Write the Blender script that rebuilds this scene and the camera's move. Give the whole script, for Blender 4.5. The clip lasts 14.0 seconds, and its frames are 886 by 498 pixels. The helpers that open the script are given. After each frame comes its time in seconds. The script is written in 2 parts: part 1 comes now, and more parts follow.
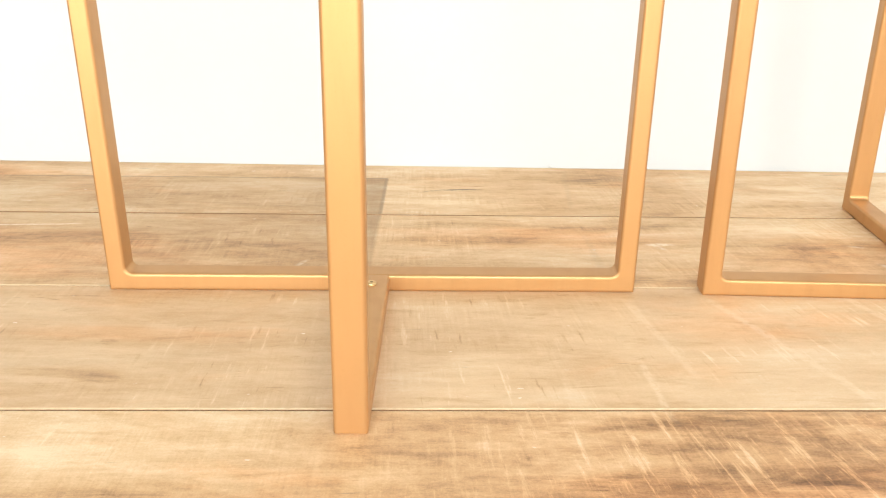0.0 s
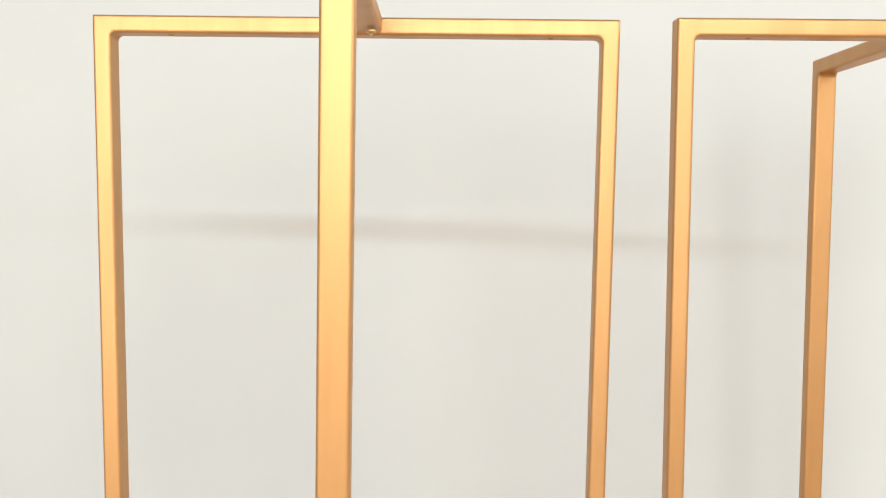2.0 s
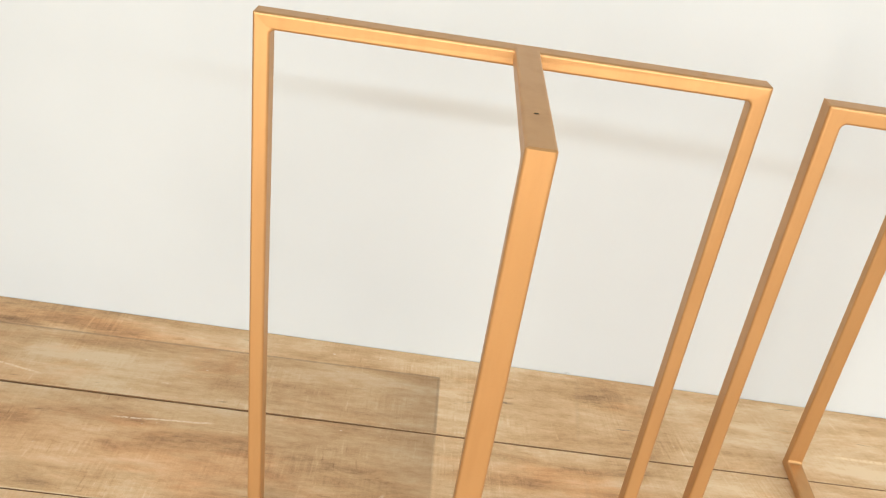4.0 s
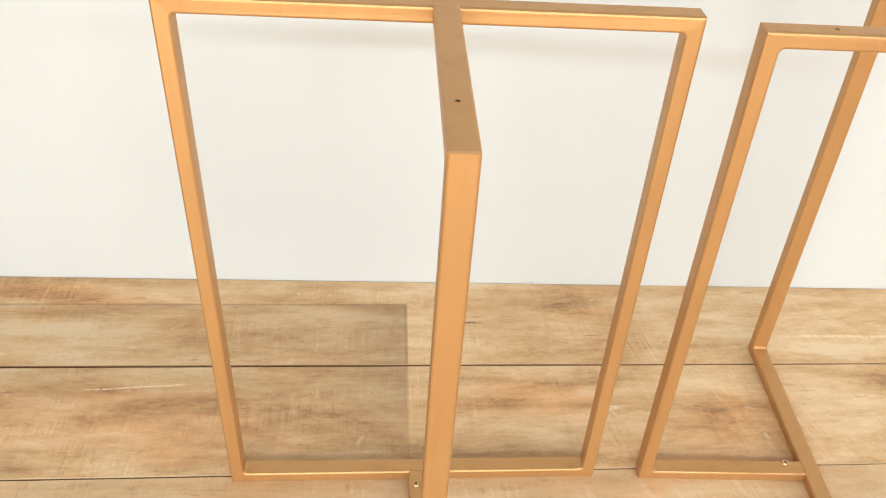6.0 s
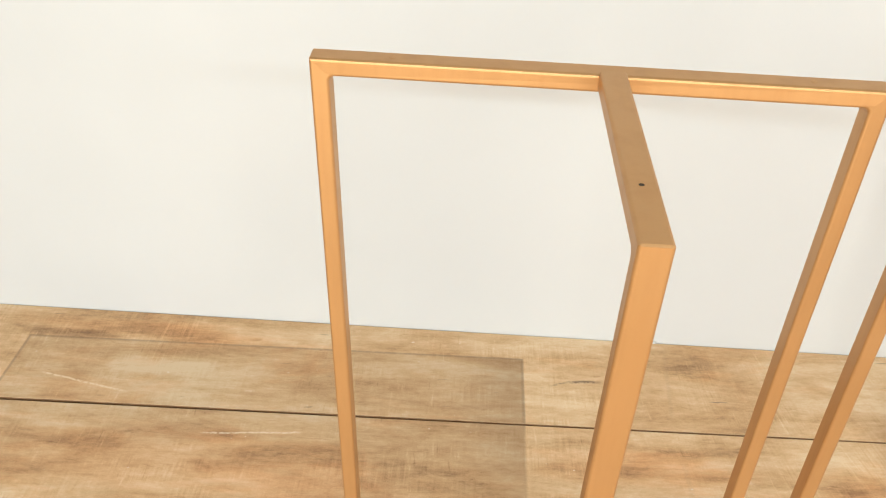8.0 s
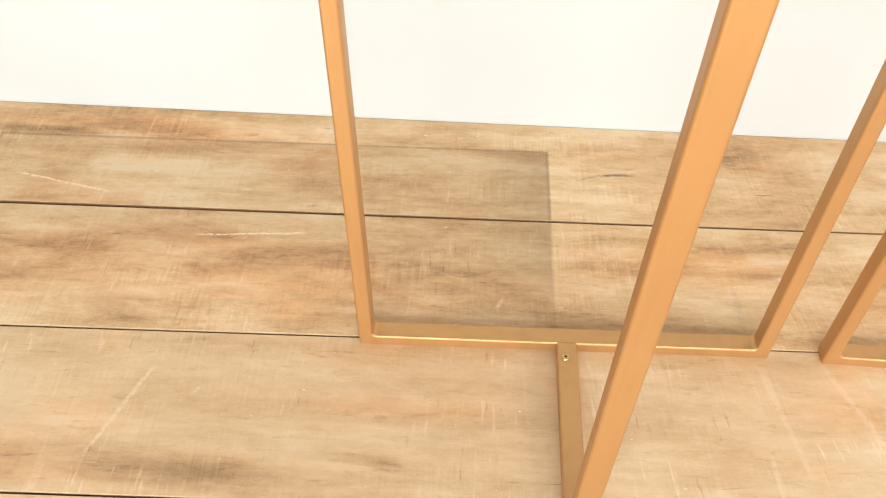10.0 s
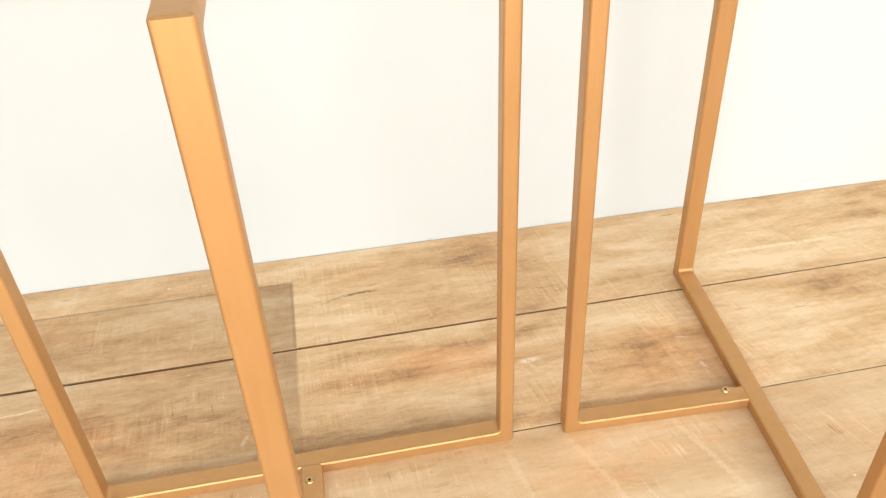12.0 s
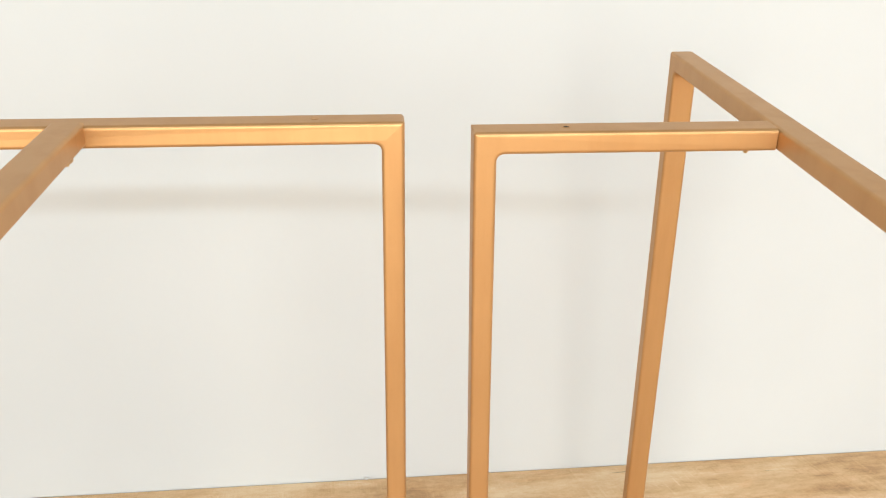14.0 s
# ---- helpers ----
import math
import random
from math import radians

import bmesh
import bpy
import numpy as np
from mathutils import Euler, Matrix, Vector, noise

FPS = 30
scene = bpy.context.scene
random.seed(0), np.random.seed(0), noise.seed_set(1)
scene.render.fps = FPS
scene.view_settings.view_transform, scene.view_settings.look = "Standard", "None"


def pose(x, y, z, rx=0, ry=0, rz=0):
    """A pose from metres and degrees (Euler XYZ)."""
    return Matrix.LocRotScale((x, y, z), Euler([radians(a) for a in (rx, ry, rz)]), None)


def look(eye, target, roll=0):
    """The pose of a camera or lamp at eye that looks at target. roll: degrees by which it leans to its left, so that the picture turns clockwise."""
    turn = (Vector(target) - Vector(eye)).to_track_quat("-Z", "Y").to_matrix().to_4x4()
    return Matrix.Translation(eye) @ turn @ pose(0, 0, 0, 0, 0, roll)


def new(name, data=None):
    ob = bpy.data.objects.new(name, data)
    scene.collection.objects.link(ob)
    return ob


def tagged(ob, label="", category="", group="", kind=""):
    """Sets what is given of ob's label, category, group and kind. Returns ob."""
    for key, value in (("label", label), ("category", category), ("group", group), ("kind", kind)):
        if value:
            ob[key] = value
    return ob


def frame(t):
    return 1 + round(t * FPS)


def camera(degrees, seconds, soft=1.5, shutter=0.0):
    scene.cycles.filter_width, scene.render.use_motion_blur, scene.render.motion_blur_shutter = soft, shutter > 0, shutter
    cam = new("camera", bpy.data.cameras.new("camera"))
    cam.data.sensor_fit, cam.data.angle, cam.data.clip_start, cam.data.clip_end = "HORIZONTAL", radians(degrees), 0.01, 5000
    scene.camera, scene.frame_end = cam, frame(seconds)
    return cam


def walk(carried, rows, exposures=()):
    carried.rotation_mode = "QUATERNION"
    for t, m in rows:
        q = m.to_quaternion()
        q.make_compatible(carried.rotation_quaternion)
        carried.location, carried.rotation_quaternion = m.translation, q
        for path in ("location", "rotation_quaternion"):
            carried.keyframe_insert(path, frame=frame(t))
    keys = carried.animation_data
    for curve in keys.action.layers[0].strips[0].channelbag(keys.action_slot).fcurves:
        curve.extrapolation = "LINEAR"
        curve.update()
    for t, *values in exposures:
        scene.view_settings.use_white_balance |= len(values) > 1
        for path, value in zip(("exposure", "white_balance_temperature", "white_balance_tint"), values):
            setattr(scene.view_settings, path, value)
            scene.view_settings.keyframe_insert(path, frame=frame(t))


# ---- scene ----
# ---- camera and its way ----
cam = camera(53.13, 14.0, soft=1.2)
EXPOSURES = [(0, 0.80, 6450, 10), (1, 0.50, 6450, 10), (2, 0.27, 6500, 10), (2.5, 0.27, 6500, 10), (4, 0.38, 6550, 10), (6.5, 0.48, 6650, 10), (7.5, 0.42, 6650, 10),
             (10, 0.70, 6600, 10), (11, 0.78, 6600, 10), (11.5, 0.76, 6600, 10), (12.5, 0.54, 6600, 10), (14, 0.38, 6500, 10)]

walk(cam, [
    (0, look((0.3631, -0.7985, 0.3642), (0.3391, 0.1308, -0.0043), 0.73)),
    (0.3, look((0.3710, -0.8122, 0.3862), (0.3487, 0.1326, 0.0593), 1.13)),
    (0.5, look((0.3696, -0.8199, 0.4028), (0.3433, 0.1315, 0.0961), 2.45)),
    (1, look((0.3750, -0.8397, 0.4573), (0.3659, 0.1346, 0.2320), 2.81)),
    (1.5, look((0.3814, -0.8695, 0.5136), (0.3753, 0.1219, 0.3829), 1.43)),
    (2, look((0.3810, -0.9054, 0.5345), (0.3584, 0.0923, 0.4700), 0.77)),
    (2.5, look((0.3724, -0.9219, 0.5656), (0.3430, 0.0777, 0.5711), 1.16)),
    (3, look((0.3274, -0.8967, 0.5760), (0.3190, 0.1031, 0.5605), 3.98)),
    (3.3, look((0.2776, -0.8568, 0.6506), (0.2326, 0.1269, 0.4767), 3.53)),
    (3.5, look((0.2722, -0.8429, 0.7677), (0.2409, 0.1106, 0.4677), 4.09)),
    (3.7, look((0.2622, -0.8606, 0.8731), (0.2578, 0.0583, 0.4786), 7.20)),
    (4, look((0.2297, -0.8889, 0.9582), (0.2275, -0.0125, 0.4766), 8.52)),
    (4.2, look((0.2165, -0.8951, 0.9818), (0.2334, -0.0383, 0.4666), 7.21)),
    (6.3, look((0.2519, -0.7756, 1.0453), (0.3114, 0.0164, 0.4377), 2.26)),
    (6.5, look((0.2470, -0.7581, 1.0498), (0.3283, 0.0396, 0.4522), 1.80)),
    (7, look((0.2399, -0.7593, 1.0548), (0.3272, 0.0368, 0.4560), 1.72)),
    (7.5, look((0.2030, -0.7613, 1.0551), (0.2071, 0.0463, 0.4654), 2.34)),
    (7.7, look((0.1894, -0.7604, 1.0566), (0.1582, 0.0513, 0.4733), 2.18)),
    (9.8, look((0.1552, -0.6934, 0.9370), (0.0872, -0.0033, 0.2165), 1.31)),
    (10, look((0.1613, -0.6744, 0.9223), (0.1181, -0.0025, 0.1829), 1.08)),
    (10.5, look((0.1969, -0.6466, 0.9013), (0.2381, 0.0137, 0.1514), 1.39)),
    (10.7, look((0.2240, -0.6454, 0.8822), (0.2849, 0.0008, 0.1215), 0.40)),
    (11, look((0.2722, -0.6407, 0.8851), (0.3427, -0.0125, 0.1103), -0.83)),
    (11.3, look((0.3188, -0.6602, 0.8895), (0.3982, 0.0212, 0.1619), -0.61)),
    (11.5, look((0.3431, -0.6803, 0.8882), (0.4269, 0.0291, 0.1883), -1.11)),
    (12, look((0.3726, -0.7174, 0.8935), (0.4615, 0.0667, 0.2792), -2.90)),
    (12.5, look((0.3803, -0.7244, 0.8895), (0.4951, 0.1321, 0.3862), -3.07)),
    (13, look((0.3594, -0.6996, 0.8966), (0.5004, 0.1862, 0.4544), -3.15)),
    (13.3, look((0.3746, -0.7032, 0.8965), (0.5026, 0.1882, 0.4616), -2.67)),
    (13.5, look((0.4017, -0.6879, 0.9038), (0.5342, 0.2145, 0.4936), -1.15)),
    (14, look((0.5138, -0.6576, 0.9086), (0.5867, 0.2467, 0.4880), 0.62)),
], EXPOSURES)

# ---- light: added fill lamps behind the camera and to its right, and a long ceiling tube lamp ----
world = bpy.data.worlds.new("room_air")
scene.world = world
world.use_nodes = True
sky = world.node_tree.nodes.new("ShaderNodeTexSky")
sky.sky_type, sky.sun_disc = "NISHITA", False
sky.sun_elevation, sky.sun_rotation = radians(40), radians(200)
world.node_tree.links.new(sky.outputs[0], world.node_tree.nodes["Background"].inputs[0])
world.node_tree.nodes["Background"].inputs[1].default_value = 0.1


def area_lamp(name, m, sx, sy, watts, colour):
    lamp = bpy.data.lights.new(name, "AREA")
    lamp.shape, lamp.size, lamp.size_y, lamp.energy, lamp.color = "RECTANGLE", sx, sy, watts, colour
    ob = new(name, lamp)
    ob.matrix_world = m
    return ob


# ---- materials ----
class Nodes:
    """Short hand for a node tree."""

    def __init__(self, name):
        self.mat = bpy.data.materials.new(name)
        self.mat.use_nodes = True
        self.tree = self.mat.node_tree
        self.bsdf = self.tree.nodes["Principled BSDF"]

    def node(self, kind, **values):
        n = self.tree.nodes.new("ShaderNode" + kind)
        for key, value in values.items():
            setattr(n, key, value)
        return n

    def put(self, socket, value):
        if isinstance(value, bpy.types.NodeSocket):
            self.tree.links.new(value, socket)
        elif isinstance(value, tuple) and len(value) == 3 and socket.type == "RGBA":
            socket.default_value = (*value, 1)
        else:
            socket.default_value = value

    def math(self, op, a, b=0.0, clamp=False):
        n = self.node("Math", operation=op, use_clamp=clamp)
        self.put(n.inputs[0], a), self.put(n.inputs[1], b)
        return n.outputs[0]

    def mix(self, a, b, fac, blend="MIX"):
        n = self.node("Mix", data_type="RGBA", blend_type=blend)
        self.put(n.inputs[0], fac), self.put(n.inputs[6], a), self.put(n.inputs[7], b)
        return n.outputs[2]

    def ramp(self, value, lo, hi):
        n = self.node("MapRange", interpolation_type="SMOOTHSTEP")
        self.put(n.inputs[0], value), self.put(n.inputs[1], lo), self.put(n.inputs[2], hi)
        return n.outputs[0]

    def noise(self, vector, scale, detail=4.0, rough=0.5, distortion=0.0):
        n = self.node("TexNoise")
        self.put(n.inputs["Vector"], vector)
        for key, value in (("Scale", scale), ("Detail", detail), ("Roughness", rough), ("Distortion", distortion)):
            n.inputs[key].default_value = value
        return n.outputs["Fac"]

    def place(self, vector, scale=(1, 1, 1), turn=0.0, shift=(0, 0, 0)):
        n = self.node("Mapping")
        self.put(n.inputs[0], vector)
        n.inputs[1].default_value, n.inputs[2].default_value, n.inputs[3].default_value = shift, (0, 0, radians(turn)), scale
        return n.outputs[0]

    def bump(self, height, strength, distance=0.001):
        n = self.node("Bump")
        n.inputs["Strength"].default_value, n.inputs["Distance"].default_value = strength, distance
        self.put(n.inputs["Height"], height)
        self.put(self.bsdf.inputs["Normal"], n.outputs[0])

    def set(self, **values):
        for key, value in values.items():
            self.put(self.bsdf.inputs[key.replace("_", " ")], value)
        return self.mat


def gold_paint():
    k = Nodes("gold_paint")
    at = k.node("TexCoord").outputs["Object"]
    cloud = k.noise(at, 9, 3)
    fine = k.noise(at, 420, 2, 0.6)
    flake = k.noise(at, 1500, 1)
    colour = k.mix((0.512, 0.278, 0.108), (0.552, 0.310, 0.130), cloud)
    colour = k.mix(colour, (0.45, 0.245, 0.088), k.math("MULTIPLY", k.ramp(fine, 0.55, 0.85), 0.25))
    smear = k.noise(k.place(at, (38, 38, 5)), 1.0, 4, 0.6)
    colour = k.mix(colour, k.mix(colour, (0.94, 0.92, 0.90), 1.0, "MULTIPLY"), k.ramp(smear, 0.42, 0.72))
    rough = k.math("ADD", k.math("MULTIPLY", cloud, 0.10), k.math("ADD", 0.335, k.math("MULTIPLY", smear, 0.10)))
    k.bump(k.math("ADD", k.math("MULTIPLY", fine, 0.6), k.math("MULTIPLY", flake, 0.4)), 0.10, 0.0004)
    return k.set(Base_Color=colour, Metallic=0.64, Roughness=rough)


def plain_metal(name, colour, rough):
    k = Nodes(name)
    at = k.node("TexCoord").outputs["Object"]
    return k.set(Base_Color=k.mix(colour, tuple(0.6 * c for c in colour), k.noise(at, 300)), Metallic=0.9, Roughness=rough)


def mottled(name, low=(0.02, 0.013, 0.008), high=(0.05, 0.03, 0.015)):
    k = Nodes(name)
    at = k.node("TexCoord").outputs["Object"]
    return k.set(Base_Color=k.mix(low, high, k.noise(at, 200)), Roughness=0.8)


def wall_paint(name, colour):
    k = Nodes(name)
    at = k.node("NewGeometry").outputs["Position"]
    broad = k.noise(at, 2.2, 3)
    roller = k.noise(at, 260, 3, 0.6)
    tint = k.mix(colour, tuple(0.955 * c for c in colour), k.ramp(broad, 0.3, 0.75))
    k.bump(roller, 0.10, 0.0006)
    return k.set(Base_Color=tint, Roughness=0.72)


def old_planks():
    """Weathered pale brown boards: grain along x, pale saw bands across, cracks, scratches, ragged ovals and one dark
    rectangle.
    """
    k = Nodes("weathered_planks")
    pos = k.node("NewGeometry").outputs["Position"]
    rnd = k.node("ObjectInfo").outputs["Random"]
    xyz = k.node("SeparateXYZ")
    k.put(xyz.inputs[0], pos)
    x, y = xyz.outputs[0], xyz.outputs[1]
    offset = k.node("CombineXYZ")
    k.put(offset.inputs[0], k.math("MULTIPLY", rnd, 37.0)), k.put(offset.inputs[1], k.math("MULTIPLY", rnd, 11.0))
    add = k.node("VectorMath", operation="ADD")
    k.put(add.inputs[0], pos), k.put(add.inputs[1], offset.outputs[0])
    p = add.outputs[0]
    grain = k.place(p, turn=-2.5)
    blotch = k.noise(k.place(grain, (3.2, 11, 1)), 1.0, 6, 0.6, 0.45)
    streak = k.noise(k.place(grain, (5.5, 38, 1)), 1.0, 7, 0.66, 0.35)
    mid = k.noise(k.place(grain, (60, 150, 1)), 1.0, 6, 0.7, 0.6)
    fibre = k.noise(k.place(grain, (26, 420, 1)), 1.0, 5, 0.7)
    grit = k.noise(p, 520, 3, 0.7)
    # soft weathered patches, and dark ragged fibres that lift along the grain
    patch = k.noise(k.place(p, (9, 16, 1), shift=(3, 7, 0)), 1.0, 5, 0.62, 0.7)
    lifted = k.math("MULTIPLY", k.ramp(k.noise(k.place(grain, (16, 105, 1), shift=(6, 9, 0)), 1.0, 5, 0.68, 1.1), 0.60, 0.72), k.ramp(patch, 0.40, 0.62))
    # circular saw: the strokes bend slowly from one side of the boards to the other
    bend = k.math("ADD", x, k.math("MULTIPLY", y, k.math("ADD", k.math("MULTIPLY", k.math("MAXIMUM", k.math("SUBTRACT", x, 0.25), 0.0), 0.55), 0.03)))
    bent = k.node("CombineXYZ")
    k.put(bent.inputs[0], k.math("ADD", bend, k.math("MULTIPLY", rnd, 3.0))), k.put(bent.inputs[1], k.math("ADD", y, k.math("MULTIPLY", rnd, 5.0)))
    saw = k.noise(k.place(bent.outputs[0], (230, 11, 1)), 1.0, 4, 0.65)
    band = k.noise(k.place(bent.outputs[0], (38, 3.2, 1)), 1.0, 4, 0.6)
    where = k.ramp(k.noise(k.place(p, (4.5, 7, 1), shift=(2, 8, 0)), 1.0, 4, 0.55, 0.5), 0.35, 0.60)

    wearing = k.noise(k.place(p, (14, 22, 1), shift=(4, 6, 0)), 1.0, 4, 0.6, 0.4)

    def about(value, amount):
        return k.math("MULTIPLY", k.math("SUBTRACT", value, 0.5), amount)

    tone = k.math("ADD", 0.685, about(blotch, 1.40))
    for value, amount in ((streak, 0.80), (patch, 0.60), (mid, 0.46), (fibre, 0.12), (grit, 0.34)):
        tone = k.math("ADD", tone, about(value, amount))
    tone = k.math("ADD", tone, k.math("MULTIPLY", about(saw, 0.62), k.math("MULTIPLY", where, k.ramp(wearing, 0.40, 0.60))))
    # the board in the middle is worn smooth: little contrast, short nicks across the grain
    run_y = k.math("SUBTRACT", y, k.math("MULTIPLY", x, 0.047))
    smooth_board = k.math("MULTIPLY", k.ramp(run_y, 0.0, -0.004), k.ramp(run_y, -0.234, -0.230))
    tone = k.math("ADD", tone, k.math("MULTIPLY", k.math("MULTIPLY", k.math("SUBTRACT", 0.68, tone), 0.42), smooth_board))
    nick = k.noise(k.place(bent.outputs[0], (150, 15, 1), shift=(5, 2, 0)), 1.0, 4, 0.62)
    nicks = k.math("MULTIPLY", k.math("SUBTRACT", k.ramp(nick, 0.56, 0.72), k.ramp(nick, 0.40, 0.28)), k.ramp(k.noise(k.place(p, (6, 11, 1), shift=(1, 5, 0)), 1.0, 3, 0.5), 0.46, 0.62))
    tone = k.math("ADD", tone, k.math("MULTIPLY", nicks, k.math("ADD", 0.20, k.math("MULTIPLY", smooth_board, 0.06))))
    # the outermost board is rough-sawn: dense pale strokes on darker, redder wood
    rough_sawn = k.math("MULTIPLY", k.ramp(k.math("ADD", x, k.math("MULTIPLY", y, 0.2)), 0.12, 0.55), k.ramp(k.math("SUBTRACT", y, k.math("MULTIPLY", x, 0.055)), -0.225, -0.255))
    stroke = k.noise(k.place(bent.outputs[0], (140, 13, 1)), 1.0, 5, 0.74)
    torn = k.ramp(k.noise(k.place(p, (7, 20, 1), shift=(8, 3, 0)), 1.0, 5, 0.65, 0.6), 0.42, 0.60)
    sawn = k.math("SUBTRACT", k.math("MULTIPLY", k.ramp(stroke, 0.52, 0.66), 0.36), k.math("ADD", 0.14, k.math("MULTIPLY", torn, 0.24)))
    tone = k.math("ADD", tone, k.math("MULTIPLY", rough_sawn, sawn))
    tone = k.math("ADD", tone, k.math("MULTIPLY", k.ramp(band, 0.60, 0.74), 0.09))

    rot = k.noise(k.place(grain, (13, 60, 1), shift=(7, 2, 0)), 1.0, 6, 0.7, 0.5)
    tone = k.math("SUBTRACT", tone, k.math("MULTIPLY", k.ramp(rot, 0.54, 0.76), 0.18))
    tone = k.math("SUBTRACT", tone, k.math("MULTIPLY", lifted, 0.30))
    wobble = k.noise(p, 34, 4, 0.65)
    ragged = k.math("SUBTRACT", k.noise(k.place(grain, (9, 40, 1)), 1.0, 4, 0.6), 0.5)

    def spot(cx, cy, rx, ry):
        """1 within a ragged oval that thins out to its rim."""
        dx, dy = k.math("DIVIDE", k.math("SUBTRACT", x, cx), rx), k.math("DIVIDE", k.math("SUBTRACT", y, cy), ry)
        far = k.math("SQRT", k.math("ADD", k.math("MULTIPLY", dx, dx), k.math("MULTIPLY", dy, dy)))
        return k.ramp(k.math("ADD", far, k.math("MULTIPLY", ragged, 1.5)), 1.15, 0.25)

    # ragged ovals, darker and lighter than the boards around them
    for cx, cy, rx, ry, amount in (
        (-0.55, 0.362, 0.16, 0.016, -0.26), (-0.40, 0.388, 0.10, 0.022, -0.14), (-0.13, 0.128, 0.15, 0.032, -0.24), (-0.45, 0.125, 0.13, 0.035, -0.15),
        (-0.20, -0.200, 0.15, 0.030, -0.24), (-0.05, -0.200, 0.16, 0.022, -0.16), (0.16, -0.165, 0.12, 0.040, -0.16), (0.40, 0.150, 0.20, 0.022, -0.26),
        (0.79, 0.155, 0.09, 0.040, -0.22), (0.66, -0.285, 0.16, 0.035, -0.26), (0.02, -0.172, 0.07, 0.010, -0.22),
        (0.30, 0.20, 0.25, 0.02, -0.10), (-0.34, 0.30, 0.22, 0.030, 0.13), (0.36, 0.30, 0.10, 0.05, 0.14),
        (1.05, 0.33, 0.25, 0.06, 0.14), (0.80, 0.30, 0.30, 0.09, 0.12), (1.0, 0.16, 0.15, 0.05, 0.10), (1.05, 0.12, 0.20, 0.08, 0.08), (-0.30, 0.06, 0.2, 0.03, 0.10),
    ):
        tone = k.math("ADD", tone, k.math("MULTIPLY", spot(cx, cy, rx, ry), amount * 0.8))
    c = k.node("ValToRGB")
    k.put(c.inputs[0], tone)
    for n, (at, tint) in enumerate(((0.0, (0.125, 0.064, 0.028)), (1.0, (0.78, 0.595, 0.375)), (0.28, (0.335, 0.188, 0.084)), (0.52, (0.560, 0.340, 0.162)), (0.75, (0.685, 0.460, 0.248)))):
        e = c.color_ramp.elements[n] if n < 2 else c.color_ramp.elements.new(at)
        if n < 2:
            e.position = at
        e.color = (*tint, 1)
    c = c.outputs[0]
    warm = k.ramp(k.noise(k.place(grain, (4.5, 13, 1), shift=(5, 3, 0)), 1.0, 5, 0.6, 0.9), 0.52, 0.74)
    c = k.mix(c, k.mix(c, (1.10, 0.86, 0.68), 1.0, "MULTIPLY"), k.math("MULTIPLY", warm, 0.4))
    c = k.mix(c, k.mix(c, (0.96, 0.89, 0.86), 1.0, "MULTIPLY"), k.math("MULTIPLY", rough_sawn, 0.8))
    c = k.mix(c, k.mix(c, (0.965, 1.0, 1.07), 1.0, "MULTIPLY"), smooth_board)
    ash = k.ramp(k.noise(k.place(grain, (3.2, 10, 1), shift=(9, 1, 0)), 1.0, 5, 0.6, 0.6), 0.54, 0.74)
    c = k.mix(c, k.mix(c, (0.90, 0.94, 0.98), 1.0, "MULTIPLY"), k.math("MULTIPLY", ash, 0.4))
    for cx, cy, rx, ry in ((-0.34, -0.215, 0.08, 0.03), (0.50, -0.31, 0.12, 0.03), (-0.06, 0.03, 0.12, 0.02), (0.06, -0.10, 0.14, 0.02), (0.62, -0.06, 0.10, 0.05), (0.66, -0.30, 0.10, 0.05), (-0.30, 0.10, 0.35, 0.09), (-0.05, 0.08, 0.2, 0.05), (-0.4, 0.39, 0.3, 0.03), (0.45, 0.16, 0.2, 0.05), (0.78, 0.1, 0.15, 0.08)):
        c = k.mix(c, k.mix(c, (1.12, 0.84, 0.66), 1.0, "MULTIPLY"), k.math("MULTIPLY", spot(cx, cy, rx, ry), 0.32))
    # short dark cracks along the grain and pale specks of old paint
    crack = k.ramp(k.noise(k.place(grain, (9, 130, 1), shift=(1, 4, 0)), 1.0, 3, 0.62, 0.6), 0.685, 0.76)
    c = k.mix(c, (0.13, 0.08, 0.045), k.math("MULTIPLY", crack, 0.65))
    speck = k.ramp(k.noise(k.place(p, (75, 150, 1)), 1.0, 2, 0.5), 0.745, 0.79)
    c = k.mix(c, (0.86, 0.76, 0.60), k.math("MULTIPLY", speck, 0.75))
    wob = k.math("MULTIPLY", k.math("SUBTRACT", wobble, 0.5), 0.006)
    broken = k.ramp(k.noise(p, 160, 3, 0.6), 0.30, 0.55)

    def line(ax, ay, bx, by, half):
        """1 along the segment a-b, of that half width, worn through in places."""
        n = math.hypot(bx - ax, by - ay)
        ux, uy = (bx - ax) / n, (by - ay) / n
        dx, dy = k.math("SUBTRACT", x, ax), k.math("SUBTRACT", y, ay)
        run = k.math("ADD", k.math("MULTIPLY", dx, ux), k.math("MULTIPLY", dy, uy))
        over = k.math("ABSOLUTE", k.math("SUBTRACT", k.math("MULTIPLY", dy, ux), k.math("ADD", k.math("MULTIPLY", dx, uy), wob)))
        inside = k.math("MULTIPLY", k.ramp(run, -0.002, 0.02), k.ramp(run, n + 0.002, n - 0.02))
        return k.math("MULTIPLY", k.math("MULTIPLY", inside, broken), k.ramp(over, half * 1.4, half * 0.3))

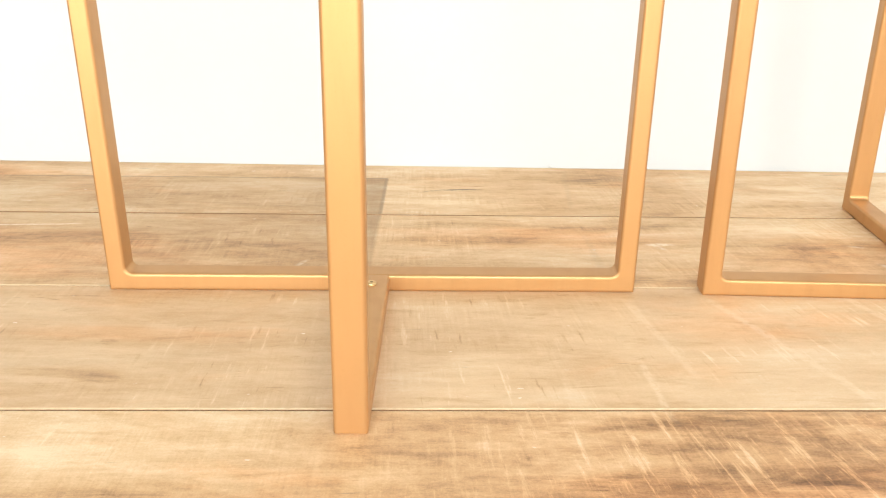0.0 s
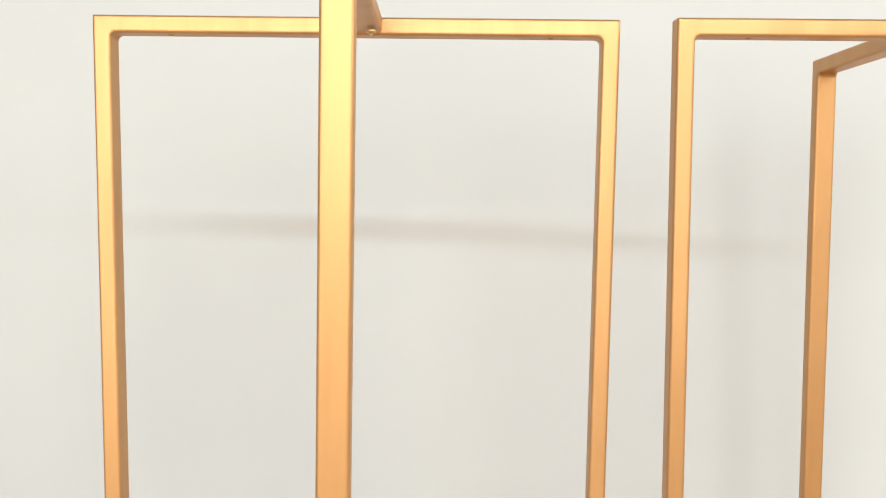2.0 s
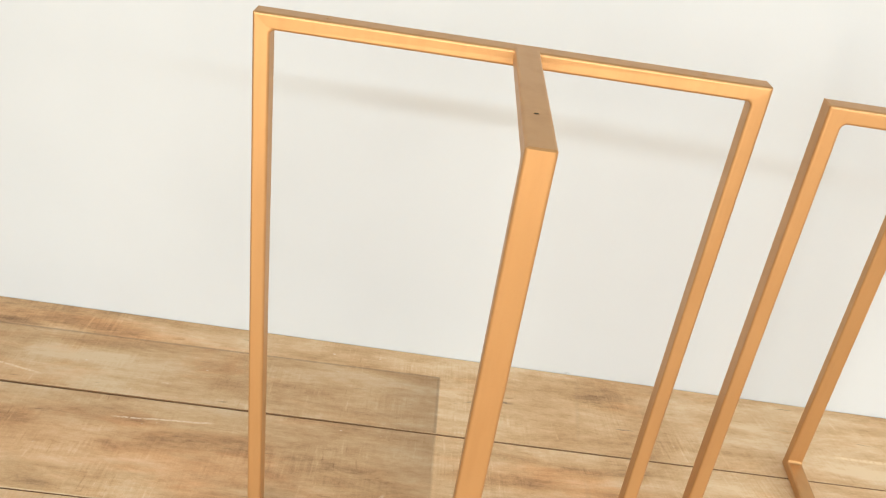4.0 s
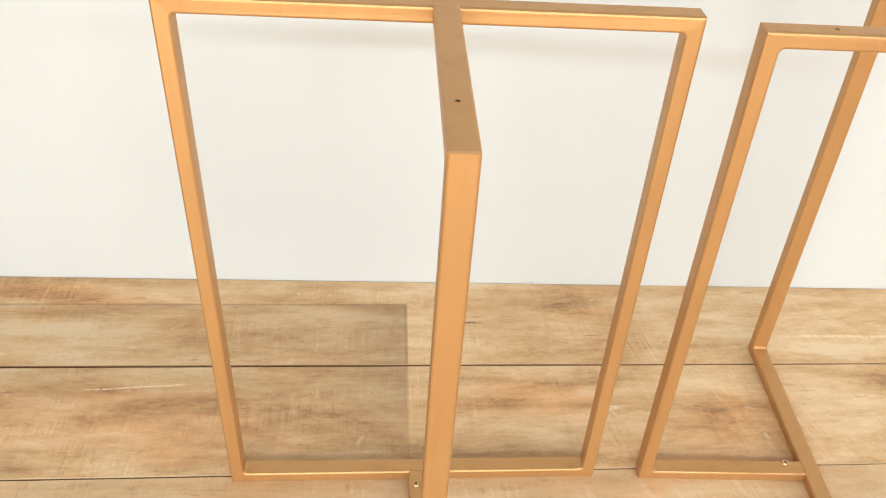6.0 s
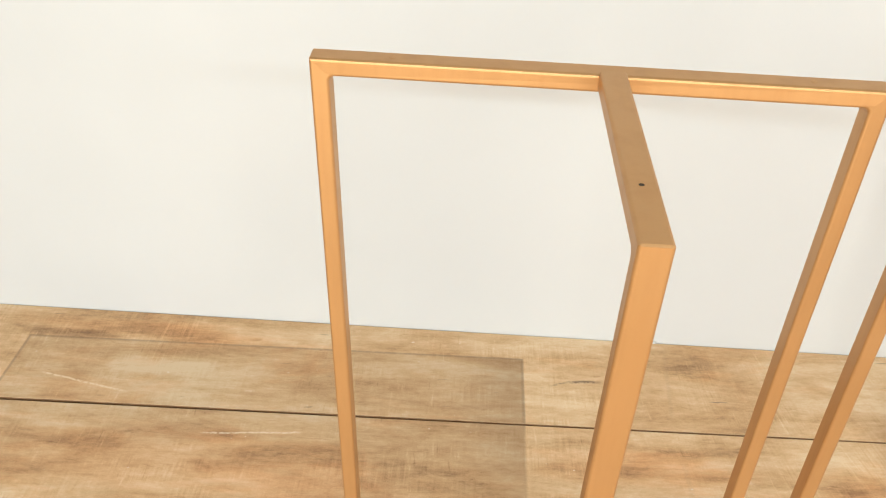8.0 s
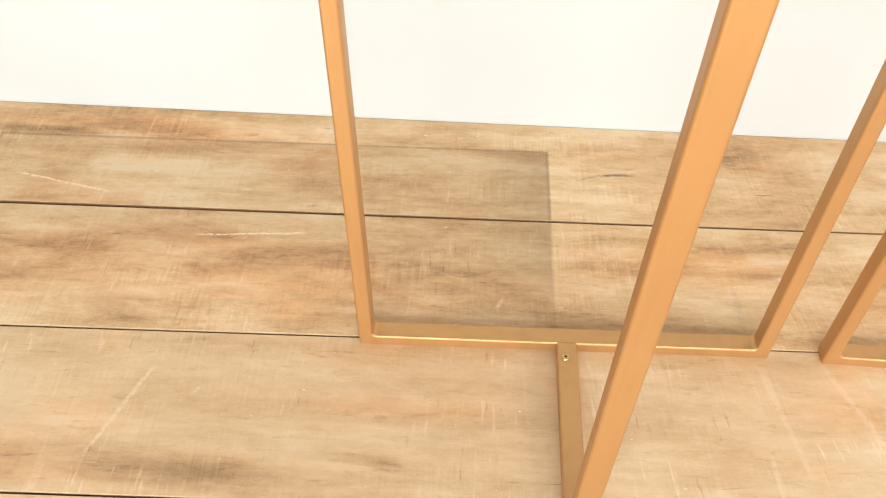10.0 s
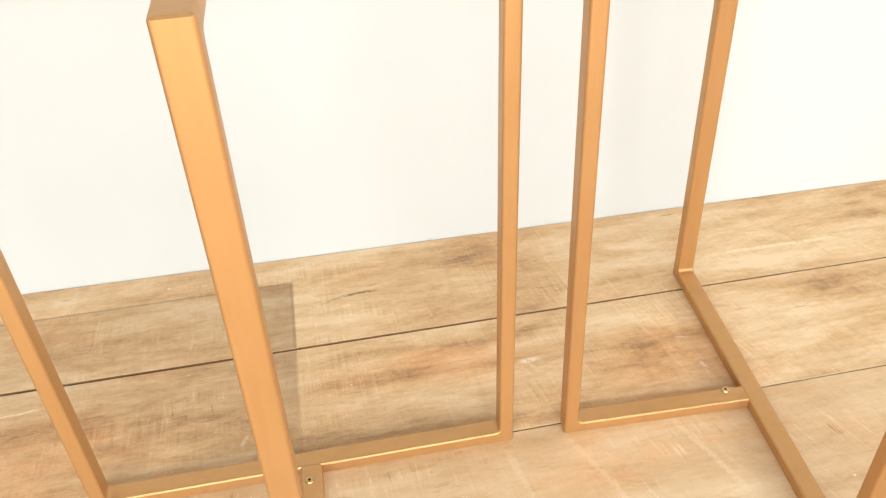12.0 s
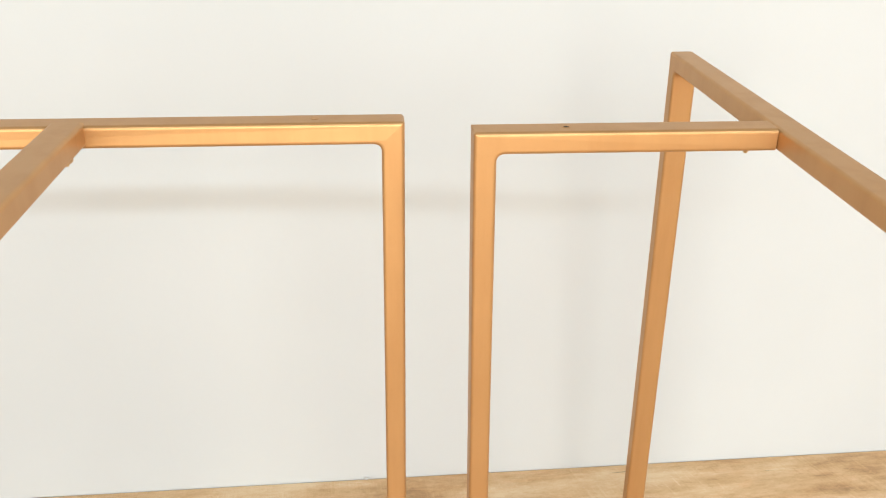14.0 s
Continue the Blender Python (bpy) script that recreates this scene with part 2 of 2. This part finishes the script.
    for seg, tint, amount in (
        ((-0.555, 0.266, -0.390, 0.234, 0.0022), (0.90, 0.72, 0.47), 0.85),
        ((-0.251, 0.160, -0.087, 0.178, 0.0019), (0.90, 0.74, 0.52), 0.8),
        ((-0.205, 0.256, -0.180, 0.259, 0.0032), (0.90, 0.76, 0.54), 0.8),
        ((0.94, 0.328, 1.14, 0.332, 0.0038), (0.90, 0.72, 0.47), 0.7),
        ((0.325, 0.335, 0.388, 0.342, 0.0032), (0.12, 0.07, 0.04), 0.85),
        ((0.298, 0.322, 0.335, 0.337, 0.0020), (0.14, 0.09, 0.05), 0.6),
        ((0.497, 0.262, 0.503, 0.44, 0.0040), (0.30, 0.20, 0.12), 0.12),
        ((0.512, 0.045, 0.503, 0.185, 0.0050), (0.26, 0.18, 0.11), 0.12),
        ((0.514, -0.120, 0.524, -0.225, 0.0030), (0.84, 0.68, 0.47), 0.3),
        ((0.600, 0.010, 0.690, -0.185, 0.0048), (0.84, 0.68, 0.47), 0.26),
        ((0.520, 0.000, 0.560, -0.160, 0.0040), (0.84, 0.68, 0.47), 0.22),
        ((0.735, 0.030, 0.800, -0.120, 0.0045), (0.84, 0.68, 0.47), 0.30),
        ((-0.235, -0.060, -0.285, -0.200, 0.0030), (0.84, 0.68, 0.47), 0.40),
        ((0.565, 0.148, 0.605, 0.150, 0.0040), (0.92, 0.82, 0.64), 0.8),
        ((0.575, 0.150, 0.592, 0.130, 0.0030), (0.92, 0.82, 0.64), 0.7),
        ((0.812, 0.108, 0.826, 0.088, 0.0035), (0.92, 0.82, 0.64), 0.8),
        ((0.798, 0.158, 0.822, 0.152, 0.0025), (0.92, 0.82, 0.64), 0.7),
        ((0.184, 0.060, 0.196, 0.084, 0.0025), (0.92, 0.82, 0.64), 0.7),
        ((-0.182, -0.102, -0.168, -0.088, 0.0028), (0.92, 0.82, 0.64), 0.8),
    ):
        c = k.mix(c, tint, k.math("MULTIPLY", line(*seg), amount))
    # a darker rectangle with a straight outline, darkest along its end
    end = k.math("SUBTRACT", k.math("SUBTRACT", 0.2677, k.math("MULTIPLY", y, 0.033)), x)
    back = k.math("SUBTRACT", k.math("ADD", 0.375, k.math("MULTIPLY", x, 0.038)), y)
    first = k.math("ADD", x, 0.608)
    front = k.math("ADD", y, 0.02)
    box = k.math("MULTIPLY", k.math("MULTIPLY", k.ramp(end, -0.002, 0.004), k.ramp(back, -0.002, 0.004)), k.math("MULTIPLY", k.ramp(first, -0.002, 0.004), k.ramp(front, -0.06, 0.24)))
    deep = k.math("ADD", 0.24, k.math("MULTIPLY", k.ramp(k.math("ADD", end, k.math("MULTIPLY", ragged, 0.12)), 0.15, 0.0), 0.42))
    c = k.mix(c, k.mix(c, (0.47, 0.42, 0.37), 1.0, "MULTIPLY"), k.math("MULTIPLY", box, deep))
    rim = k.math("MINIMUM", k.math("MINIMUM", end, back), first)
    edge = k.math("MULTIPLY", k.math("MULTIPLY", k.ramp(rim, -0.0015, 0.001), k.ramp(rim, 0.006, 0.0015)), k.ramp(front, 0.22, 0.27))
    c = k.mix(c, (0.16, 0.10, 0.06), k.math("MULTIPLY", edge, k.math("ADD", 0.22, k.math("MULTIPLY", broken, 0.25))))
    height = k.math("ADD", k.math("MULTIPLY", fibre, 0.6), k.math("ADD", k.math("MULTIPLY", saw, 0.6), k.math("MULTIPLY", streak, 0.5)))
    height = k.math("SUBTRACT", height, k.math("MULTIPLY", crack, 0.8))
    k.bump(height, 0.30, 0.0010)
    return k.set(Base_Color=c, Specular_IOR_Level=0.5, Roughness=k.math("ADD", 0.48, k.math("MULTIPLY", streak, 0.25)))


GOLD = gold_paint()
SCREW = plain_metal("brass_screw", (0.76, 0.52, 0.25), 0.38)
HOLE_SHADE = mottled("hole_shade")
DIRT = mottled("joint_dirt", (0.24, 0.12, 0.05), (0.36, 0.20, 0.09))
WORN = mottled("worn_board_edge", (0.42, 0.28, 0.15), (0.66, 0.48, 0.29))
WALL = wall_paint("white_wall_paint", (0.535, 0.543, 0.532))
# for the unseen walls and ceiling: dark, so that little light bounces back
ROOM = wall_paint("dark_room_paint", (0.07, 0.055, 0.058))
CEILING = wall_paint("dark_ceiling_paint", (0.055, 0.05, 0.05))
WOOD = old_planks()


# ---- mesh helpers ----
def mesh_object(name, bm, material, parent=None, label=""):
    data = bpy.data.meshes.new(name)
    bmesh.ops.recalc_face_normals(bm, faces=bm.faces)
    bm.to_mesh(data)
    bm.free()
    data.materials.append(material)
    ob = new(name, data)
    ob.parent = parent
    if label:
        tagged(ob, label)
    return ob


def part(name, bm, material, parent, label=""):
    return mesh_object(name, bm, material, parent, label)


def prism(near, far, bevel=0.0, segments=2):
    """A solid between two four-cornered outlines; the four edges that join them are rounded."""
    bm = bmesh.new()
    a, b = [bm.verts.new(v) for v in near], [bm.verts.new(v) for v in far]
    bm.faces.new(a), bm.faces.new(b[::-1])
    for n in range(4):
        bm.faces.new((a[n], b[n], b[(n + 1) % 4], a[(n + 1) % 4]))
    if bevel:
        bm.edges.ensure_lookup_table()
        long_edges = [e for e in bm.edges if (e.verts[0] in a) != (e.verts[1] in a)]
        bmesh.ops.bevel(bm, geom=long_edges, offset=bevel, segments=segments, profile=0.5, affect="EDGES")
        for f in bm.faces:
            f.smooth = False
    return bm


def box_mesh(x0, x1, y0, y1, z0, z1):
    return prism([(x0, y0, z0), (x1, y0, z0), (x1, y1, z0), (x0, y1, z0)], [(x0, y0, z1), (x1, y0, z1), (x1, y1, z1), (x0, y1, z1)])


def disc(radius, height, sides=16, top=None):
    """A small upright round, tapering to the radius top."""
    bm = bmesh.new()
    bmesh.ops.create_cone(bm, cap_ends=True, segments=sides, radius1=radius, radius2=radius if top is None else top, depth=height)
    bmesh.ops.translate(bm, verts=bm.verts, vec=(0, 0, height / 2))
    return bm


# ---- the setting ----
# wall and board lines: y at x = 0, and the slope
WALL_LINE = (0.4419, 0.0212)
JOINTS = [(0.4419, 0.0212), (0.2216, 0.0388), (0.0011, 0.0466), (-0.2300, 0.0482), (-0.478, 0.0603), (-0.711, 0.0603), (-0.944, 0.0603), (-1.177, 0.0603),
          (-1.41, 0.0603), (-1.643, 0.0603), (-1.876, 0.0603), (-2.109, 0.0603), (-2.342, 0.0603), (-2.575, 0.0603), (-2.808, 0.0603), (-3.041, 0.0603), (-3.274, 0.0603),
          (-3.507, 0.0603), (-3.74, 0.0603), (-3.973, 0.0603), (-4.206, 0.0603)]
X0, X1, Y0, TOP = -3.6, 4.6, -4.0, 2.6


def along(line, x):
    return line[0] + line[1] * x


def wall_back():
    a, b = (X0 - 0.2, along(WALL_LINE, X0 - 0.2)), (X1 + 0.2, along(WALL_LINE, X1 + 0.2))
    bm = prism([(*a, -0.06), (*b, -0.06), (b[0], b[1] + 0.15, -0.06), (a[0], a[1] + 0.15, -0.06)],
               [(*a, TOP), (*b, TOP), (b[0], b[1] + 0.15, TOP), (a[0], a[1] + 0.15, TOP)])
    return tagged(mesh_object("wall_north", bm, WALL), "plain off-white painted wall behind the metal bases", "wall", kind="structure")


def board(x0, x1, back, front, gap_b, gap_f, parent, dip, worn):
    """One floor board between two joint lines, with eased edges; worn is the width of the rounded front edge."""
    yb0, yb1, yf0, yf1 = along(back, x0) - gap_b[0], along(back, x1) - gap_b[1], along(front, x0) + gap_f[0], along(front, x1) + gap_f[1]
    z = -dip
    bm = bmesh.new()
    rings = []
    for step, base in ((0, -0.03), (0, None), (1, None)):
        f, b, e = worn * step, 0.0006 * step, 0.0003 * step
        zf, zb = (base, base) if base else (z - worn * (1 - step), z - 0.0006 * (1 - step))
        rings.append([bm.verts.new(v) for v in ((x0 + e, yf0 + f, zf), (x1 - e, yf1 + f, zf), (x1 - e, yb1 - b, zb), (x0 + e, yb0 - b, zb))])
    for level, (lo, hi) in enumerate(zip(rings, rings[1:])):
        for n in range(4):
            bm.faces.new((lo[n], lo[(n + 1) % 4], hi[(n + 1) % 4], hi[n])).material_index = 1 - level
    bm.faces.ensure_lookup_table()
    bm.faces.new(rings[-1])
    for f in bm.faces[4:8]:
        f.material_index = 2
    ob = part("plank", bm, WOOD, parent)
    ob.data.materials.append(DIRT)  # the board's hidden sides are dark with old dirt
    ob.data.materials.append(WORN)
    return ob


wall_back()
floor = tagged(mesh_object("floor", box_mesh(X0 - 0.2, X1 + 0.2, Y0 - 0.3, 0.7, -0.06, -0.03), DIRT), "wide weathered pale brown wooden plank floor", "floor", kind="structure")
# unseen walls and ceiling, added to keep stray light off the bases
tagged(mesh_object("unseen_wall_west", box_mesh(X0 - 0.15, X0, Y0, 0.36, 0.004, TOP), ROOM), "unseen dark side wall added to close the room", "wall", kind="structure")
EY0, EY1, EZ0, EZ1 = -3.8, 0.1, 1.2, 2.4
east = bmesh.new()
for y0, y1, z0, z1 in ((Y0, EY0, 0.004, TOP), (EY1, along(WALL_LINE, X1) - 0.003, 0.004, TOP), (EY0, EY1, 0.004, EZ0), (EY0, EY1, EZ1, TOP)):
    bmesh.ops.create_cube(east, size=1, matrix=Matrix.LocRotScale((X1 + 0.075, (y0 + y1) / 2, (z0 + z1) / 2), None, (0.15, y1 - y0, z1 - z0)))
tagged(mesh_object("unseen_wall_east", east, ROOM), "unseen dark side wall added with an opening for a fill lamp", "wall", kind="structure")
tagged(mesh_object("ceiling", box_mesh(X0 - 0.2, X1 + 0.2, Y0 - 0.2, 0.8, TOP + 0.002, TOP + 0.12), CEILING), "unseen dark ceiling added to close the room", "ceiling", kind="structure")
# the unseen wall behind the camera has one wide opening, made for a fill lamp
WX0, WX1, WZ0, WZ1 = -2.5, 2.5, 0.12, 2.45
south = bmesh.new()
for x0, x1, z0, z1 in ((X0, WX0, 0.004, TOP), (WX1, X1, 0.004, TOP), (WX0, WX1, 0.004, WZ0), (WX0, WX1, WZ1, TOP)):
    bmesh.ops.create_cube(south, size=1, matrix=Matrix.LocRotScale(((x0 + x1) / 2, Y0 - 0.075, (z0 + z1) / 2), None, (x1 - x0, 0.15, z1 - z0)))
tagged(mesh_object("unseen_wall_south", south, ROOM), "unseen dark wall added with a wide opening for a fill lamp", "wall", kind="structure")
# unseen lamps added in both openings as soft fill from south and east
FILL_TINT = (1.0, 0.975, 0.90)
area_lamp("added_south_fill", look(((WX0 + WX1) / 2, Y0 - 0.05, (WZ0 + WZ1) / 2), (0.4, 0.2, 0.5)), WX1 - WX0, WZ1 - WZ0, 158, FILL_TINT)
area_lamp("added_east_fill", look((X1 + 0.05, (EY0 + EY1) / 2, (EZ0 + EZ1) / 2), (0.3, 0.1, 0.2)), EY1 - EY0, EZ1 - EZ0, 92, FILL_TINT)
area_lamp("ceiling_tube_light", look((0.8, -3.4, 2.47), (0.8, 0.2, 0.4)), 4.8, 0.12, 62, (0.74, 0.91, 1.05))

# ---- the metal table bases ----
TUBE, DEEP, EDGE = 0.0180, 0.0250, 0.0032  # the tube's narrow and wide side, and the radius of its edges


def lerp(a, b, s):
    return Vector(a).lerp(Vector(b), s)


def bars(corners, inward, deep, names, parent, closed=True, ends=()):
    """Mitred tubes along the outline of corners: inward gives each corner's step to the inner outline, deep the tube's depth."""
    count = len(corners)
    for n in range(count if closed else count - 1):
        m = (n + 1) % count
        rings = []
        for q in (n, m):
            o = Vector(corners[q])
            i = o + Vector(inward[q])
            d = Vector(deep)
            rings.append([o, i, i + d, o + d])
        bm = prism(rings[0], rings[1], EDGE, 5)
        for q in (n, m):
            if closed or 0 < q < count - 1:  # the welded outer corner is ground off a little
                step = Vector(inward[q])
                for share, lean in ((0.045, 0.0), (0.020, 0.35), (0.020, -0.35)):
                    normal = Matrix.Rotation(lean, 3, Vector(deep).normalized()) @ -step.normalized()
                    cut = bmesh.ops.bisect_plane(bm, geom=bm.verts[:] + bm.edges[:] + bm.faces[:], plane_co=Vector(corners[q]) + step * share, plane_no=normal, clear_outer=True)
                    bmesh.ops.contextual_create(bm, geom=[g for g in cut["geom_cut"] if isinstance(g, bmesh.types.BMEdge)])
        part(names[n], bm, GOLD, parent)


def weld(at, u, v, deep, parent, radius=0.006):
    """A ground-down fillet in an inner corner, between the directions u and v; its rims are as round as the tubes' edges."""
    a, u, v, d = Vector(at), Vector(u), Vector(v), Vector(deep)
    centre, corner, along_depth = a + (u + v) * radius, a - (u + v) * EDGE, d.normalized()
    levels = [(EDGE * (1 - math.cos(s)), EDGE * (1 - math.sin(s))) for s in (0, 0.4, 0.8, 1.2, 1.5708)]
    levels += [(d.length - depth, out) for depth, out in reversed(levels)]
    bm = bmesh.new()
    rings = []
    for depth, out in levels:
        arc = [centre - (u * math.cos(s) + v * math.sin(s)) * (radius + out) for s in (0, 0.314, 0.628, 0.942, 1.257, 1.5708)]
        rings.append([bm.verts.new(p + along_depth * depth) for p in [corner] + arc])
    bm.faces.new(rings[0]), bm.faces.new(rings[-1][::-1])
    for lo, hi in zip(rings, rings[1:]):
        for n in range(len(lo)):
            m = (n + 1) % len(lo)
            bm.faces.new((lo[n], hi[n], hi[m], lo[m]))
    part("weld", bm, GOLD, parent)


def screw(at, parent, down=False):
    """A brass round-head screw with a dark socket; its tip shows where down is set."""
    profile = ((0.0052, 0.0), (0.0052, 0.0009), (0.0044, 0.0021), (0.0032, 0.0026), (0.0021, 0.0027), (0.0018, 0.0016))
    bm = bmesh.new()
    rings = [[bm.verts.new((r * math.cos(n * math.tau / 16), r * math.sin(n * math.tau / 16), z)) for n in range(16)] for r, z in profile]
    for lo, hi in zip(rings, rings[1:]):
        for n in range(16):
            bm.faces.new((lo[n], lo[(n + 1) % 16], hi[(n + 1) % 16], hi[n]))
    bm.faces.new(rings[-1]), bm.faces.new(rings[0][::-1])
    if down:
        bmesh.ops.create_cone(bm, cap_ends=True, segments=12, radius1=0.0026, radius2=0.0016, depth=0.003, matrix=Matrix.Translation((0, 0, 0.0035)))
        bmesh.ops.rotate(bm, verts=bm.verts, matrix=Matrix.Rotation(math.pi, 3, "X"))
    ob = part("screw", bm, SCREW, parent, "small brass round-head screw")
    ob.location = at
    if not down:
        # the shade inside the socket is put in as a dark disc
        socket = disc(0.00185, 0.0003, 12)
        bmesh.ops.translate(socket, verts=socket.verts, vec=(0, 0, 0.0018))
        part("socket", socket, HOLE_SHADE, ob, "screw socket, its shade a dark disc")
    return ob


def hole(at, parent, down=False, filled=False):
    """A drilled screw hole with a thin rim; a filled one is painted over."""
    bm = bmesh.new()
    rings = []
    for r, z in ((0.0034, 0.0), (0.0030, 0.00045), (0.0023, 0.00045), (0.0021, -0.0004)):
        z = -z if down else z
        rings.append([bm.verts.new((r * math.cos(s * math.tau / 14), r * math.sin(s * math.tau / 14), z)) for s in range(14)])
    for lo, hi in zip(rings, rings[1:]):
        for n in range(14):
            bm.faces.new((lo[n], lo[(n + 1) % 14], hi[(n + 1) % 14], hi[n]))
    rim = part("hole_rim", bm, GOLD, parent)
    rim.location = at
    # a flat disc closes the hole; its dark colour is the shade inside
    dark = disc(0.00225, 0.0002, 14)
    if down:
        bmesh.ops.rotate(dark, verts=dark.verts, matrix=Matrix.Rotation(math.pi, 3, "X"))
    part("hole_disc", dark, GOLD if filled else HOLE_SHADE, rim, "" if filled else "screw hole, its shade a dark disc")
    return rim


def table_base(name, label, frame_corners, frame_deep, arm_corners, arm_deep, screws, holes, filled=()):
    """A T-shaped base: a closed frame, and a three-sided arm that stands at right angles to it.
    The frame's corners go bottom a, bottom b, top b, top a; the arm's: bottom at the frame, bottom out, top out, top at the frame."""
    base = new(name)
    base.empty_display_size = 0.1
    tagged(base, label, "table base", "pair of table bases")
    a, b, c, d = [Vector(v) for v in frame_corners]
    across = (b - a).normalized()
    up = Vector((0, 0, 1))
    rise_a, rise_b = (d - a) / (d.z - a.z), (c - b) / (c.z - b.z)
    inward = [(across + rise_a) * TUBE, (rise_b - across) * TUBE, (-rise_b - across) * TUBE, (across - rise_a) * TUBE]
    bars((a, b, c, d), inward, frame_deep, ("bottom_bar", "post", "top_bar", "post"), base)
    for q, step, u, v in ((a, inward[0], across, rise_a), (b, inward[1], -across, rise_b), (c, inward[2], -across, -rise_b), (d, inward[3], across, -rise_a)):
        weld(q + step, u, v, frame_deep, base)
    p, q, r, s = [Vector(v) for v in arm_corners]
    rise = (r - q) / (r.z - q.z)
    back = (p - q).normalized()
    back_top = (s - r).normalized()
    bars((p, q, r, s), [up * TUBE, (rise + back) * TUBE, (back_top - rise) * TUBE, -up * TUBE], arm_deep, ("arm_bottom_bar", "arm_post", "arm_top_bar"), base, closed=False)
    weld(q + (rise + back) * TUBE, rise, back, arm_deep, base)
    weld(r + (back_top - rise) * TUBE, -rise, back_top, arm_deep, base)
    for at in screws:
        screw(at, base, at[2] > 0.5)
    for at in holes:
        hole(at, base, abs(at[2] - c[2]) > 0.01, at in filled)
    foot = (a + b) / 2
    base.location = foot
    for ob in base.children:
        ob.matrix_parent_inverse = Matrix.Translation(-foot)
    return base


table_base("table_base", "matt gold metal T-shaped table base standing on wooden floor",
    [(0.0138, -0.0104, 0.0000), (0.5331, 0.0119, 0.0000), (0.5365, 0.0026, 0.7100), (0.0000, 0.0000, 0.7100)],
    (0, DEEP, 0),
    [(0.2641, 0.0012, 0.0000), (0.2708, -0.2518, 0.0000), (0.2770, -0.2751, 0.7167), (0.2696, 0.0054, 0.7122)],
    (0.0257, 0.0007, 0.0000),
    [(0.2746, -0.0210, 0.0180), (0.2871, -0.0220, 0.6920)],
    [(0.0772, 0.0131, 0.7100), (0.4670, 0.0153, 0.7100), (0.2871, -0.1968, 0.7153), (0.0772, 0.0131, 0.6920), (0.4670, 0.0153, 0.6920)],
    filled=[(0.0772, 0.0131, 0.7100), (0.4670, 0.0153, 0.7100)])
table_base("table_base", "matt gold metal T-shaped table base turned sideways on wooden floor",
    [(0.8449, -0.2296, 0.0000), (0.8449, 0.2929, 0.0000), (0.8241, 0.2524, 0.7080), (0.8241, -0.2701, 0.7080)],
    (DEEP, 0, 0),
    [(0.8447, 0.0095, 0.0000), (0.5997, 0.0095, 0.0000), (0.5874, -0.0217, 0.7080), (0.8239, -0.0217, 0.7080)],
    (0, DEEP, 0),
    [(0.8203, 0.0296, 0.0180), (0.8054, -0.0090, 0.6900)],
    [(0.6601, -0.0090, 0.7080), (0.6601, -0.0090, 0.6900)])


# a chip of white paint at the foot of the wall
chip = bmesh.new()
bmesh.ops.create_icosphere(chip, subdivisions=2, radius=0.0030)
for v in chip.verts:
    v.co = Vector((v.co.x * 1.5, v.co.y * 0.6, v.co.z * 0.7)) * (1 + 0.35 * noise.noise(v.co * 300))
chip_ob = tagged(mesh_object("paint_chip", chip, WALL), "small white paint chip on the floor by the wall", "paint chip")
chip_ob.location = (0.487, along(WALL_LINE, 0.487) - 0.003, 0.0028)

# ---- the floor's boards ----
rng = random.Random(5)
ENDS = {0: (X0, -1.15, 1.62, X1), 1: (X0, -1.4, 1.9, X1)}
GAPS = {1: (0.0036, 0.0004), 2: (0.0020, 0.0004), 3: (0.0012, 0.0018)}
for row, (back, front) in enumerate(zip(JOINTS, JOINTS[1:])):
    ends = ENDS.get(row) or (X0, rng.uniform(-2.0, -1.0), rng.uniform(1.5, 2.6), X1)
    for x0, x1 in zip(ends, ends[1:]):
        def gap(n):
            w0, w1 = GAPS.get(n, (0.001, 0.001))
            return tuple(w0 + (w1 - w0) * min(max((x + 0.6) / 1.6, 0), 1) for x in (x0, x1))
        tight = 0.0002
        board(x0 + tight, x1 - tight, back, front, (0.0010, 0.0010) if row == 0 else gap(row), gap(row + 1), floor, rng.uniform(0.0, 0.0006), 0.0003 if row == 0 else 0.0011)
